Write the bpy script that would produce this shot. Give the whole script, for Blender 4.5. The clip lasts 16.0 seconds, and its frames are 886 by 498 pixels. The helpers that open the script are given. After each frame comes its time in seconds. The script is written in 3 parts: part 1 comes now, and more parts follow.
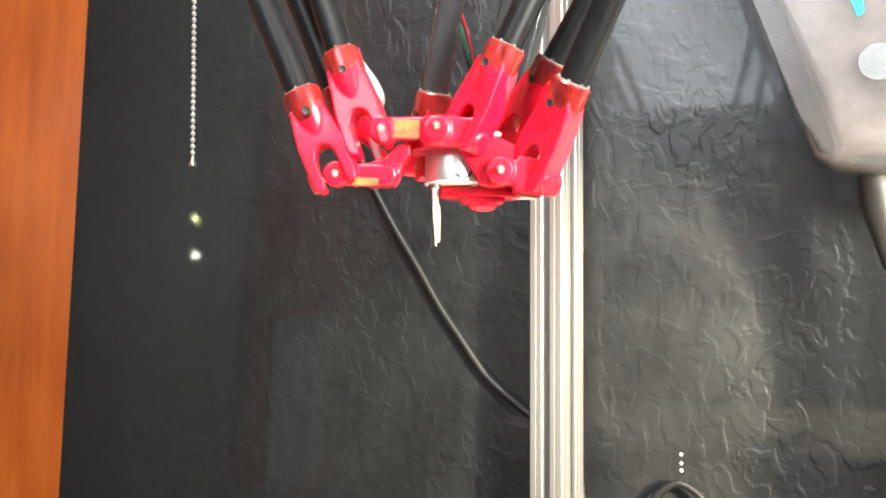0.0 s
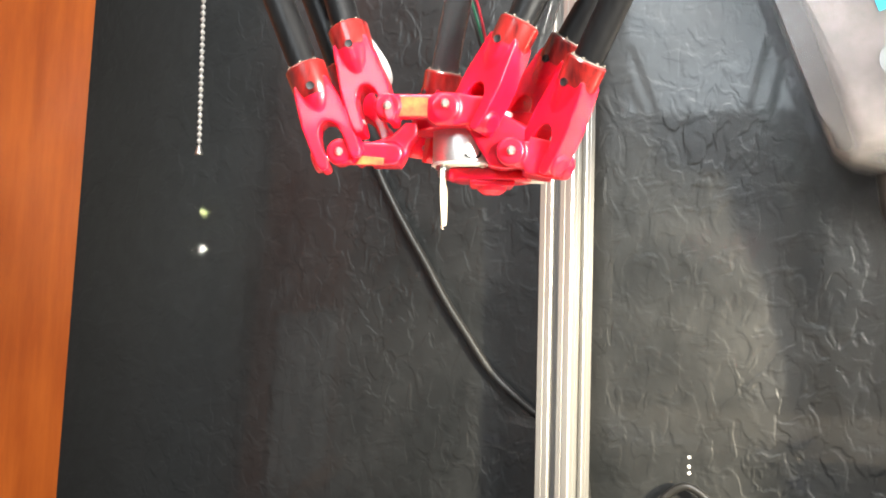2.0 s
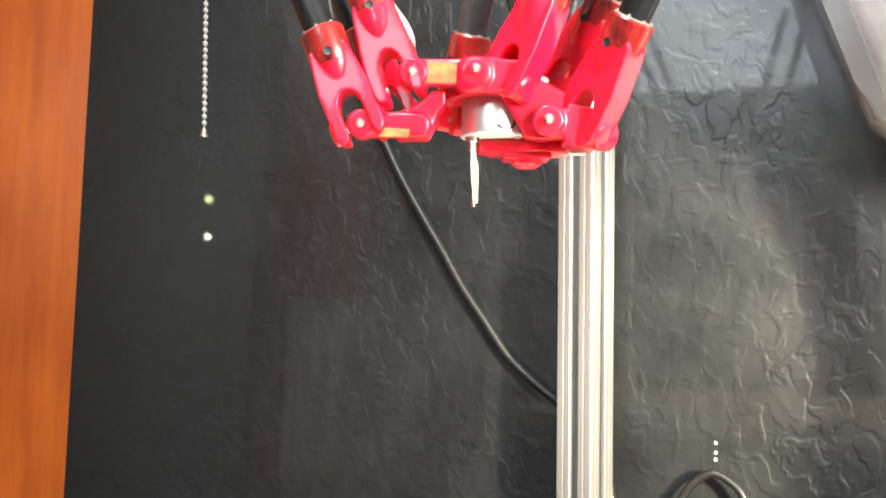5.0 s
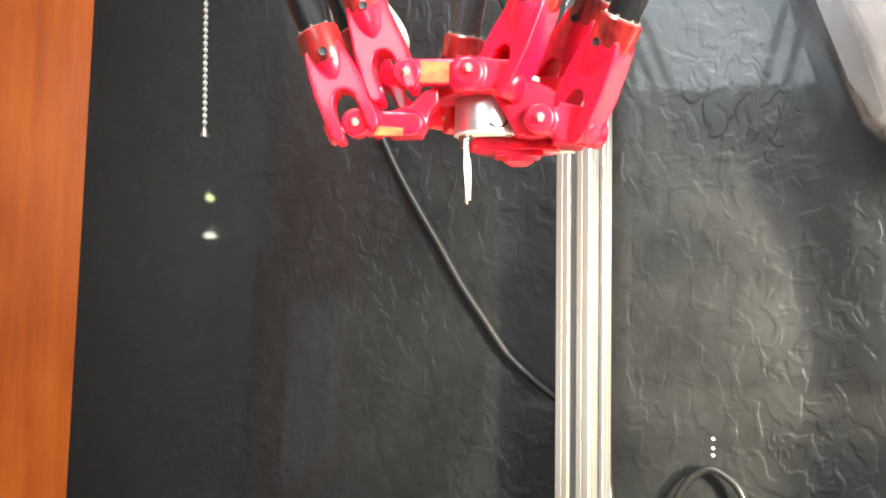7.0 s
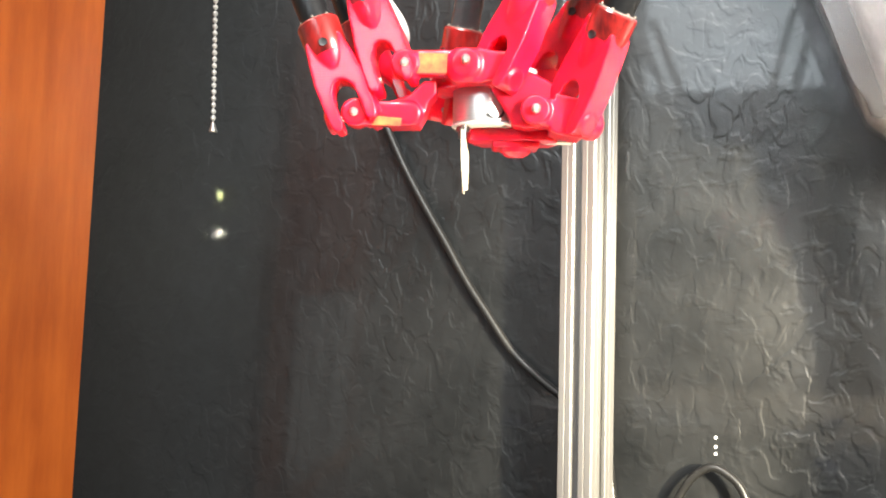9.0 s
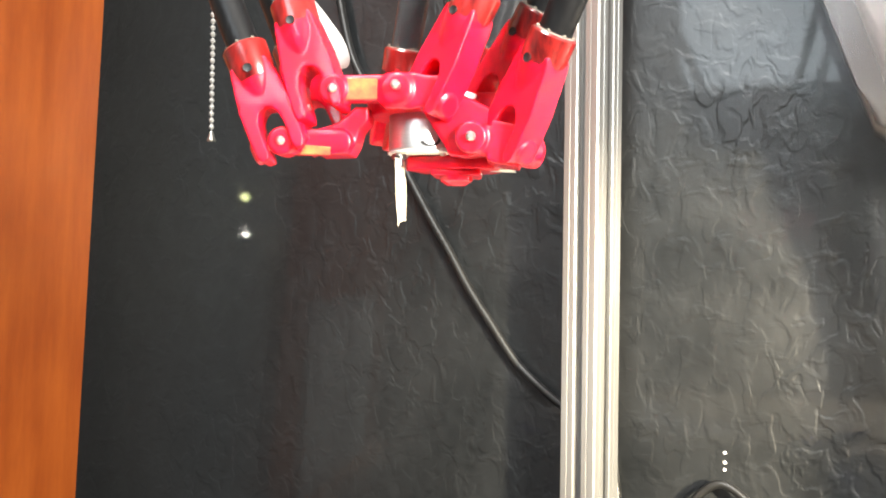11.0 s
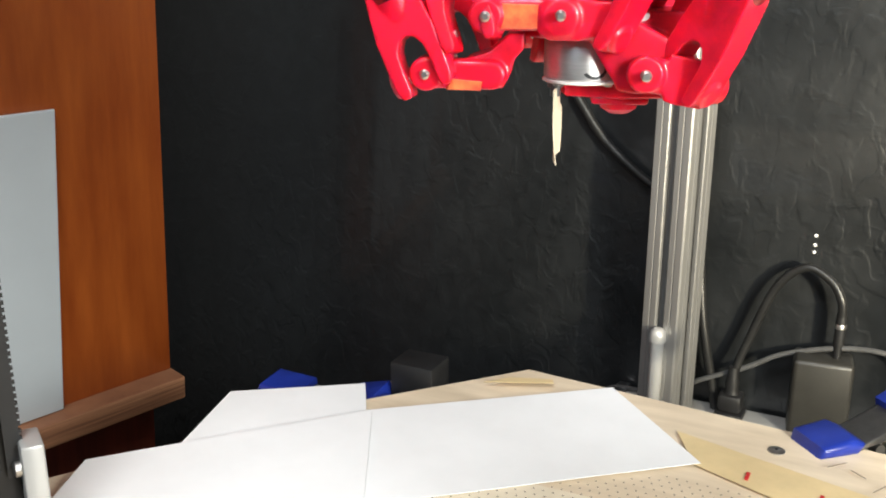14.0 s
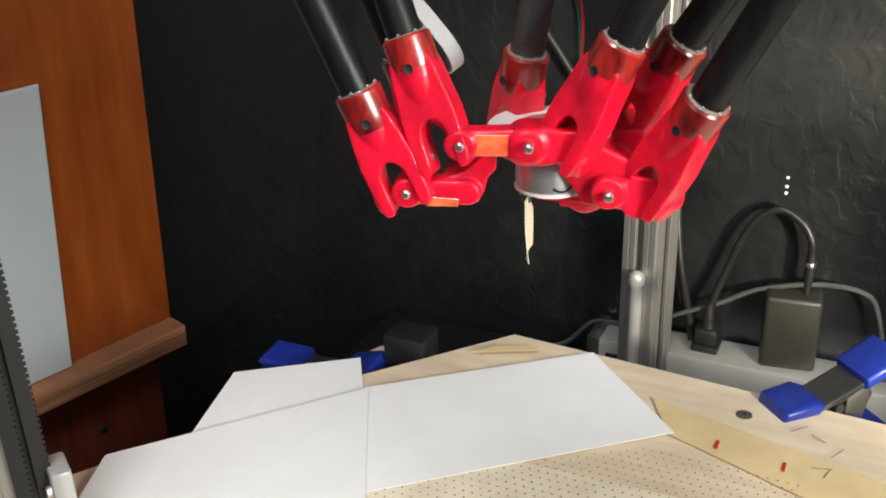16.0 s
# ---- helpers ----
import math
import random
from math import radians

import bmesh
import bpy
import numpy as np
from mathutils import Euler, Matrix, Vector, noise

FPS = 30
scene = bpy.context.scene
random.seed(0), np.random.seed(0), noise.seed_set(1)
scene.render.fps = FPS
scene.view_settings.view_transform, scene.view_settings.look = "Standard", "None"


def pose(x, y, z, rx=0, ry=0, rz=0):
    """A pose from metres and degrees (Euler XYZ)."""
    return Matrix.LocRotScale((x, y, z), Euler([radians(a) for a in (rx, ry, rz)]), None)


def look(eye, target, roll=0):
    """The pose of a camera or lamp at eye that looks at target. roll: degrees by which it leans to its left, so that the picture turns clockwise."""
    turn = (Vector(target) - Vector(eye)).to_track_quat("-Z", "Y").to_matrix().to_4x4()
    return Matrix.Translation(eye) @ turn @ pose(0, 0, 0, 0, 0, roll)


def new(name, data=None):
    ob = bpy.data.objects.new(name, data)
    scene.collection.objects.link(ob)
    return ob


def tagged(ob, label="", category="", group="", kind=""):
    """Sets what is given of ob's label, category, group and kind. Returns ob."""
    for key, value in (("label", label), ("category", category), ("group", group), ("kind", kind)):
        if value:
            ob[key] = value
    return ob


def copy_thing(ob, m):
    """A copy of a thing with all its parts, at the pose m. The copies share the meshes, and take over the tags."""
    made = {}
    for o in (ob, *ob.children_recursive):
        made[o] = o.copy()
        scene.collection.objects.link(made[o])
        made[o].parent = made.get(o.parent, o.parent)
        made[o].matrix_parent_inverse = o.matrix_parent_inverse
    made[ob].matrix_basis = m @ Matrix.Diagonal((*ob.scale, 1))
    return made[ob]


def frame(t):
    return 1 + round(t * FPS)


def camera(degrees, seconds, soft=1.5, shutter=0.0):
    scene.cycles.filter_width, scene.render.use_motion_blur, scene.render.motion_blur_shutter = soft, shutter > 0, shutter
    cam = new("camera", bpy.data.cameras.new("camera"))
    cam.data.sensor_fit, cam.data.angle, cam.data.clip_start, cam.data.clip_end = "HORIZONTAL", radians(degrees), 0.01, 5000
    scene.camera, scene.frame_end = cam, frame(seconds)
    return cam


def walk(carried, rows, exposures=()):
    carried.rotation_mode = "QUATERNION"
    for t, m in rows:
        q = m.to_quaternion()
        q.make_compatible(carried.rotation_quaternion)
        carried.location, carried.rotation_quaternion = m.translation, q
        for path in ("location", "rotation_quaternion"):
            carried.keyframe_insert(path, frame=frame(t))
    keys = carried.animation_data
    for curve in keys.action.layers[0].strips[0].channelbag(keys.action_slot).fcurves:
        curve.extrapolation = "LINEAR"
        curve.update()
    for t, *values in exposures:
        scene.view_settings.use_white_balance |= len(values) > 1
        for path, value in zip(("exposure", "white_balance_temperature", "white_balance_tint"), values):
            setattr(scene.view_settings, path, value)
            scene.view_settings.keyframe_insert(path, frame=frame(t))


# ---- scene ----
cam = camera(48.3, 16.0, soft=1.9)
# seconds, x, y, z, yaw, pitch, roll
ROWS = [
    (0.0, 0.1677, -0.0325, 0.2395, 20.35, 1.72, 0.17),
    (0.5, 0.1685, -0.0335, 0.2440, 20.76, 2.07, -0.38),
    (1.0, 0.1661, -0.0382, 0.2389, 20.66, 2.09, 0.42),
    (1.5, 0.1636, -0.0196, 0.2321, 20.54, 1.90, 1.39),
    (2.0, 0.1628, -0.0161, 0.2318, 20.85, 1.81, 1.33),
    (2.5, 0.1626, -0.0208, 0.2352, 21.09, 2.16, 1.57),
    (3.0, 0.1608, -0.0231, 0.2353, 21.46, 2.20, 1.57),
    (3.5, 0.1641, -0.0228, 0.2358, 21.36, 2.08, 2.22),
    (4.0, 0.1689, -0.0089, 0.2330, 20.97, 1.73, 1.52),
    (4.5, 0.1455, 0.0048, 0.2335, 21.35, 1.08, 0.46),
    (5.0, 0.1392, 0.0147, 0.2308, 21.13, 0.90, 0.54),
    (7.5, 0.1461, 0.0080, 0.2288, 21.38, 0.82, 0.27),
    (8.0, 0.1401, 0.0177, 0.2259, 22.50, 0.88, 0.72),
    (8.5, 0.1466, 0.0089, 0.2256, 22.14, 0.81, 1.25),
    (9.0, 0.1533, 0.0052, 0.2241, 21.88, 0.92, 0.97),
    (11.3, 0.2002, 0.0625, 0.2423, 25.42, 0.62, 0.71),
    (11.5, 0.2203, 0.0767, 0.2347, 27.13, 1.04, 0.60),
    (12.0, 0.2175, 0.0456, 0.3057, 28.41, -3.80, -0.15),
    (12.5, 0.2011, 0.0485, 0.3025, 28.22, -9.25, 0.91),
    (13.0, 0.1796, 0.0506, 0.3227, 27.46, -13.55, 0.89),
    (13.5, 0.1623, 0.0669, 0.3434, 29.55, -18.89, -0.65),
    (14.0, 0.1261, 0.0666, 0.3334, 26.72, -17.52, 0.17),
    (14.5, 0.1193, 0.0807, 0.3387, 24.76, -17.18, -0.79),
    (15.0, 0.1230, 0.0694, 0.3573, 24.76, -19.04, -1.30),
    (15.5, 0.1264, 0.0641, 0.3888, 25.09, -20.44, -0.60),
    (16.0, 0.1293, 0.0659, 0.4268, 26.03, -24.95, -1.93),
]
# the picture darkens as the bright paper comes into view
EXPOSURES = [(0.0, 0.95, 6600, 8), (9.0, 1.02, 6600, 8), (11.5, 0.95, 6600, 8), (12.3, 0.68, 6450, 8), (13.0, 0.2, 6300, 8), (13.6, -0.35, 6200, 7), (14.5, -0.3, 6200, 7), (16.0, -0.68, 6300, 7)]
walk(cam, [(t, pose(x, y, z, 90 + pitch, 0, yaw) @ pose(0, 0, 0, 0, 0, roll)) for t, x, y, z, yaw, pitch, roll in ROWS], EXPOSURES)

# ---------------------------------------------------------------- light
world = bpy.data.worlds.new("room_air")
world.use_nodes = True
world.node_tree.nodes["Background"].inputs[0].default_value = (0.8, 0.85, 1.0, 1)
world.node_tree.nodes["Background"].inputs[1].default_value = 0.04
scene.world = world


def lamp(name, eye, target, watts, size, tint):
    data = bpy.data.lights.new(name, "AREA")
    data.shape, data.size, data.energy, data.color = "DISK", size, watts, tint
    ob = new(name, data)
    ob.matrix_world = look(eye, target)
    return ob


lamp("work_lamp", (0.75, 0.05, 0.46), (-0.05, 0.9, 0.1), 21, 0.3, (1.0, 0.97, 0.9))
# soft overhead fill, added to brighten the papers and the room
lamp("overhead_fill", (0.1, -0.3, 1.62), (-0.1, 0.6, 0.0), 36, 0.5, (1.0, 0.965, 0.94))
lamp("small_lamp", (-1.39, -0.04, 0.40), (-0.61, 1.1, 0.3), 0.06, 0.011, (0.9, 1.0, 0.45))
lamp("small_lamp", (-1.39, -0.04, 0.30), (-0.61, 1.1, 0.27), 0.08, 0.011, (1.0, 0.98, 0.85))
window_light = lamp("window_light", (-0.1, -1.93, 1.3), (-0.1, 1.1, 1.3), 17, 1.0, (0.82, 0.92, 1.0))
window_light.data.shape, window_light.data.size_y = "RECTANGLE", 0.7
spot = bpy.data.lights.new("spot_lamp", "SPOT")
spot.energy, spot.color, spot.spot_size, spot.spot_blend, spot.shadow_soft_size = 145, (1.0, 0.85, 0.6), radians(36), 0.8, 0.03
new("spot_lamp", spot).matrix_world = look((0.75, 0.25, 0.25), (0.04, 1.1, 0.10))


# ---------------------------------------------------------------- materials
def material(name, base, rough=0.5, metal=0.0, vary=0.15, scale=40.0, bump=0.0, bump_scale=200.0, coat=0.0, stretch=(1, 1, 1), second=None):
    """A surface whose colour wanders at two scales, with a fine relief."""
    m = bpy.data.materials.new(name)
    m.use_nodes = True
    t = m.node_tree
    b = t.nodes["Principled BSDF"]
    b.inputs["Roughness"].default_value, b.inputs["Metallic"].default_value = rough, metal
    b.inputs["Coat Weight"].default_value = coat
    b.inputs["Coat Roughness"].default_value = 0.12
    co = t.nodes.new("ShaderNodeTexCoord")
    mp = t.nodes.new("ShaderNodeMapping")
    mp.inputs["Scale"].default_value = stretch
    t.links.new(co.outputs["Object"], mp.inputs[0])
    n = t.nodes.new("ShaderNodeTexNoise")
    n.inputs["Scale"].default_value, n.inputs["Detail"].default_value, n.inputs["Roughness"].default_value = scale, 6, 0.6
    t.links.new(mp.outputs[0], n.inputs["Vector"])
    r = t.nodes.new("ShaderNodeValToRGB")
    lo = [c * (1 - vary) for c in base]
    hi = [min(1, c * (1 + vary)) for c in (second or base)]
    r.color_ramp.elements[0].position, r.color_ramp.elements[1].position = 0.3, 0.7
    r.color_ramp.elements[0].color, r.color_ramp.elements[1].color = (*lo, 1), (*hi, 1)
    t.links.new(n.outputs["Fac"], r.inputs[0])
    t.links.new(r.outputs[0], b.inputs["Base Color"])
    if bump:
        k = t.nodes.new("ShaderNodeTexNoise")
        k.inputs["Scale"].default_value, k.inputs["Detail"].default_value = bump_scale, 4
        t.links.new(mp.outputs[0], k.inputs["Vector"])
        u = t.nodes.new("ShaderNodeBump")
        u.inputs["Strength"].default_value, u.inputs["Distance"].default_value = bump, 0.002
        t.links.new(k.outputs["Fac"], u.inputs["Height"])
        t.links.new(u.outputs[0], b.inputs["Normal"])
    return m


def node_of(m):
    return m.node_tree.nodes["Principled BSDF"]


def red_plastic():
    m = material("printed_red_plastic", (0.60, 0.004, 0.028), 0.38, 0, 0.3, 70, coat=0.4)
    b, t = node_of(m), m.node_tree
    b.inputs["Coat Roughness"].default_value = 0.06
    b.inputs["Specular IOR Level"].default_value = 0.3
    b.inputs["Subsurface Weight"].default_value = 0.75
    b.inputs["Subsurface Radius"].default_value = (1.0, 0.12, 0.05)
    b.inputs["Subsurface Scale"].default_value = 0.008
    co = t.nodes.new("ShaderNodeTexCoord")
    w = t.nodes.new("ShaderNodeTexWave")
    w.bands_direction = "Z"
    w.inputs["Scale"].default_value, w.inputs["Distortion"].default_value, w.inputs["Detail Scale"].default_value = 260, 3.0, 0.6
    u = t.nodes.new("ShaderNodeBump")
    u.inputs["Strength"].default_value, u.inputs["Distance"].default_value = 0.04, 0.0005
    t.links.new(co.outputs["Object"], w.inputs["Vector"])
    t.links.new(w.outputs["Fac"], u.inputs["Height"])
    t.links.new(u.outputs[0], b.inputs["Normal"])
    return m


def black_wall():
    """Black semi-gloss paint over trowelled plaster: ridges that run mostly upright, smeared flats between them."""
    m = bpy.data.materials.new("black_trowelled_paint")
    m.use_nodes = True
    t, b = m.node_tree, node_of(m)
    b.inputs["Specular IOR Level"].default_value = 0.58
    b.inputs["Coat Weight"].default_value, b.inputs["Coat Roughness"].default_value = 0.3, 0.05
    co = t.nodes.new("ShaderNodeTexCoord")

    def grain(scale, detail, stretch, bend=0.0):
        mp = t.nodes.new("ShaderNodeMapping")
        mp.inputs["Scale"].default_value = stretch
        t.links.new(co.outputs["Object"], mp.inputs[0])
        n = t.nodes.new("ShaderNodeTexNoise")
        n.inputs["Scale"].default_value, n.inputs["Detail"].default_value, n.inputs["Distortion"].default_value = scale, detail, bend
        t.links.new(mp.outputs[0], n.inputs["Vector"])
        return n.outputs["Fac"]

    def ranged(value, lo, hi, to_lo, to_hi, smooth=False):
        r = t.nodes.new("ShaderNodeMapRange")
        r.interpolation_type = "SMOOTHSTEP" if smooth else "LINEAR"
        for key, v in (("From Min", lo), ("From Max", hi), ("To Min", to_lo), ("To Max", to_hi)):
            r.inputs[key].default_value = v
        t.links.new(value, r.inputs["Value"])
        return r.outputs[0]

    def joined(op, x, y):
        n = t.nodes.new("ShaderNodeMath")
        n.operation = op
        for k, v in enumerate((x, y)):
            if isinstance(v, float):
                n.inputs[k].default_value = v
            else:
                t.links.new(v, n.inputs[k])
        return n.outputs[0]

    upright = ranged(grain(38, 2.5, (1.15, 1, 0.75), 0.6), 0.44, 0.56, 0, 1, True)
    lying = ranged(grain(30, 3.0, (0.85, 1, 1.3), 0.5), 0.5, 0.66, 0, 1, True)
    where = ranged(grain(5, 2, (1, 1, 1)), 0.4, 0.6, 0.35, 1.0)
    fine = grain(75, 5, (1.1, 1, 0.8))
    height = joined("ADD", joined("MULTIPLY", upright, where), joined("MULTIPLY", lying, 0.4))
    height = joined("ADD", height, joined("MULTIPLY", fine, 0.4))
    u = t.nodes.new("ShaderNodeBump")
    u.inputs["Strength"].default_value, u.inputs["Distance"].default_value = 0.27, 0.002
    t.links.new(height, u.inputs["Height"])
    t.links.new(u.outputs[0], b.inputs["Normal"])
    t.links.new(ranged(grain(14, 4, (1, 1, 0.8)), 0.35, 0.7, 0.33, 0.48), b.inputs["Roughness"])
    dust = t.nodes.new("ShaderNodeValToRGB")
    dust.color_ramp.elements[0].position, dust.color_ramp.elements[1].position = 0.35, 0.75
    dust.color_ramp.elements[0].color, dust.color_ramp.elements[1].color = (0.0060, 0.0070, 0.0078, 1), (0.0105, 0.0118, 0.0130, 1)
    t.links.new(fine, dust.inputs[0])
    t.links.new(dust.outputs[0], b.inputs["Base Color"])
    return m


def clear_plastic(name, tint, rough, weight):
    m = material(name, tint, rough, 0, 0.05, 20)
    b = node_of(m)
    b.inputs["Transmission Weight"].default_value = weight
    b.inputs["IOR"].default_value = 1.3
    return m


RED = red_plastic()
AMBER = material("thin_printed_plastic_over_tube", (0.07, 0.003, 0.004), 0.3, 0, 0.5, 170, coat=0.45, stretch=(1, 1, 0.22), second=(0.27, 0.012, 0.010))
WALL = black_wall()
CARBON = material("black_carbon_tube", (0.006, 0.006, 0.0065), 0.4, 0, 0.5, 200, 0.06, 500, stretch=(1, 1, 0.08))
node_of(CARBON).inputs["Specular IOR Level"].default_value = 0.25
STEEL = material("bright_steel", (0.5, 0.485, 0.46), 0.36, 1, 0.08, 300)
NICKEL = material("brushed_motor_can", (0.5, 0.485, 0.475), 0.36, 0.8, 0.1, 120, 0.05, 300, stretch=(1, 1, 9))
ALU = material("anodised_aluminium", (0.46, 0.455, 0.44), 0.36, 0.4, 0.06, 60, 0.03, 400, stretch=(1, 1, 0.04))
COLUMN = material("satin_extruded_aluminium", (0.33, 0.325, 0.315), 0.33, 0.65, 0.08, 60, 0.03, 400, stretch=(1, 1, 0.04))
WOOD = material("orange_cherry_veneer", (0.29, 0.054, 0.008), 0.38, 0, 0.12, 7, 0.05, 60, coat=0.2, stretch=(5, 5, 0.7), second=(0.38, 0.09, 0.014))
DARKWOOD = material("dark_red_veneer", (0.13, 0.025, 0.012), 0.4, 0, 0.3, 14, stretch=(6, 6, 0.5))
EDGE = material("plywood_edge", (0.2, 0.07, 0.035), 0.6, 0, 0.45, 9, 0.1, 80, stretch=(0.4, 0.4, 24), second=(0.46, 0.22, 0.11))
GREY = material("pale_grey_board", (0.5, 0.53, 0.54), 0.6, 0, 0.04, 8)
PLY = material("birch_plywood", (0.68, 0.55, 0.39), 0.55, 0, 0.1, 9, 0.05, 90, stretch=(1, 5, 1), second=(0.74, 0.62, 0.46))
PAPER = material("white_paper", (0.83, 0.83, 0.83), 0.75, 0, 0.05, 9, 0.5, 14)
CREAMPAPER = material("cream_printed_paper", (0.76, 0.66, 0.5), 0.65, 0, 0.06, 30, 0.1, 40, second=(0.8, 0.71, 0.56))
KRAFT = material("yellowed_tape", (0.7, 0.54, 0.29), 0.32, 0, 0.1, 30, 0.08, 60, coat=0.3)
TAPE = material("masking_tape", (0.62, 0.53, 0.38), 0.7, 0, 0.08, 120, 0.2, 600)
BLACK = material("matt_black_plastic", (0.009, 0.009, 0.0095), 0.5, 0, 0.25, 90, 0.05, 300)
RUBBER = material("black_cable_jacket", (0.012, 0.012, 0.012), 0.4, 0, 0.2, 60)
GREYLEAD = material("grey_lead_jacket", (0.07, 0.07, 0.07), 0.3, 0, 0.2, 60)
OLIVE = material("dark_grey_adapter_plastic", (0.024, 0.023, 0.02), 0.42, 0, 0.15, 80, 0.05, 300)
BLUE = material("blue_vinyl", (0.014, 0.032, 0.27), 0.32, 0, 0.15, 60, 0.04, 200)
GUN = material("dark_gunmetal", (0.2, 0.2, 0.2), 0.3, 0.9, 0.15, 90)
WHITE = material("white_plastic", (0.76, 0.75, 0.72), 0.4, 0, 0.05, 40)
RIBBON = material("grey_ribbon_cable", (0.3, 0.29, 0.29), 0.5, 0, 0.1, 40)
CREAM = material("cream_sleeve", (0.7, 0.6, 0.4), 0.5, 0, 0.1, 40)
SMOKE = material("white_printed_disc", (0.7, 0.68, 0.66), 0.4, 0, 0.06, 40)
INK = material("black_ink", (0.01, 0.01, 0.01), 0.6, 0, 0.1, 40)
FADED = material("faded_brown_ink", (0.26, 0.2, 0.14), 0.6, 0, 0.2, 40)
REDINK = material("red_ink", (0.5, 0.02, 0.02), 0.6, 0, 0.1, 40)
GREEN = material("green_wire", (0.01, 0.12, 0.06), 0.4, 0, 0.1, 40)
REDWIRE = material("red_wire", (0.45, 0.01, 0.03), 0.4, 0, 0.1, 40)
TEAL = material("teal_label", (0.0, 0.28, 0.4), 0.4, 0, 0.1, 40)
SMOKED = clear_plastic("smoky_clear_tube", (0.13, 0.135, 0.14), 0.15, 0.75)
# orange of the red plastic where light shines through, put into the colour
ORANGE = material("orange_backlit_plastic", (0.62, 0.03, 0.03), 0.3, 0, 0.2, 130, coat=0.6, second=(0.76, 0.17, 0.05))
GLUE = clear_plastic("clear_glue", (0.8, 0.7, 0.6), 0.12, 0.8)
CLEAR = clear_plastic("cloudy_clear_plastic", (0.64, 0.62, 0.64), 0.2, 0.93)
BAG = material("crumpled_grey_bag", (0.29, 0.265, 0.26), 0.6, 0, 0.3, 26, 0.8, 24)
PAINT = material("dull_grey_room_paint", (0.3, 0.29, 0.28), 0.8, 0, 0.05, 4)
CARPET = material("dark_floor", (0.06, 0.05, 0.045), 0.8, 0, 0.2, 30)


# ---------------------------------------------------------------- mesh helpers
def finish(name, bm, mat, parent=None, label="", angle=35, kind=""):
    bmesh.ops.recalc_face_normals(bm, faces=bm.faces)
    me = bpy.data.meshes.new(name)
    bm.to_mesh(me)
    bm.free()
    for p in me.polygons:
        p.use_smooth = True
    me.set_sharp_from_angle(angle=radians(angle))
    me.materials.append(mat)
    ob = new(name, me)
    ob.parent = parent
    return tagged(ob, label, kind=kind)


def part(name, bm, mat, parent, label="", angle=35):
    return finish(name, bm, mat, parent, label, angle)


def root(name, m, label, category, group="", kind=""):
    ob = new(name)
    ob.empty_display_size = 0.02
    ob.matrix_world = m
    return tagged(ob, label, category, group, kind)


def thing(name, bm, mat, label, category, group="", kind="", angle=35):
    ob = finish(name, bm, mat, None, label, angle)
    return tagged(ob, label, category, group, kind)


def basis(d, hint=(0, 0, 1)):
    d = Vector(d).normalized()
    h = Vector(hint)
    if abs(d.dot(h.normalized())) > 0.97:
        h = Vector((1, 0, 0))
    a = d.cross(h).normalized()
    return a, d.cross(a).normalized(), d


def cyl(bm, p0, p1, r0, r1=None, seg=20, cap=True):
    r1 = r0 if r1 is None else r1
    p0, p1 = Vector(p0), Vector(p1)
    a, b, _ = basis(p1 - p0)
    rings = []
    for p, r in ((p0, r0), (p1, r1)):
        rings.append([bm.verts.new(p + r * (math.cos(2 * math.pi * k / seg) * a + math.sin(2 * math.pi * k / seg) * b)) for k in range(seg)])
    for k in range(seg):
        bm.faces.new((rings[0][k], rings[0][(k + 1) % seg], rings[1][(k + 1) % seg], rings[1][k]))
    if cap:
        bm.faces.new(rings[0])
        bm.faces.new(rings[1])
    return bm


def lathe(bm, origin, axis, profile, seg=24):
    """Rings of (distance along the axis, radius), closed at both ends."""
    o = Vector(origin)
    a, b, d = basis(axis)
    rings = [[bm.verts.new(o + s * d + r * (math.cos(2 * math.pi * k / seg) * a + math.sin(2 * math.pi * k / seg) * b)) for k in range(seg)] for s, r in profile]
    for lo, hi in zip(rings, rings[1:]):
        for k in range(seg):
            bm.faces.new((lo[k], lo[(k + 1) % seg], hi[(k + 1) % seg], hi[k]))
    bm.faces.new(rings[0])
    bm.faces.new(rings[-1])
    return bm


def tube(bm, points, r, seg=10, smooth=6):
    """A round cable through the points, smoothed."""
    pts = [Vector(p) for p in points]
    path = []
    for i in range(len(pts) - 1):
        p0, p1, p2, p3 = pts[max(i - 1, 0)], pts[i], pts[i + 1], pts[min(i + 2, len(pts) - 1)]
        for k in range(smooth):
            u = k / smooth
            path.append(0.5 * (2 * p1 + (p2 - p0) * u + (2 * p0 - 5 * p1 + 4 * p2 - p3) * u * u + (3 * p1 - p0 - 3 * p2 + p3) * u ** 3))
    path.append(pts[-1])
    rings, a = [], None
    for i, p in enumerate(path):
        d = (path[min(i + 1, len(path) - 1)] - path[max(i - 1, 0)]).normalized()
        if a is None:
            a = basis(d)[0]
        a = (a - a.dot(d) * d).normalized()
        b = d.cross(a)
        rings.append([bm.verts.new(p + r * (math.cos(2 * math.pi * k / seg) * a + math.sin(2 * math.pi * k / seg) * b)) for k in range(seg)])
    for lo, hi in zip(rings, rings[1:]):
        for k in range(seg):
            bm.faces.new((lo[k], lo[(k + 1) % seg], hi[(k + 1) % seg], hi[k]))
    bm.faces.new(rings[0])
    bm.faces.new(rings[-1])
    return bm


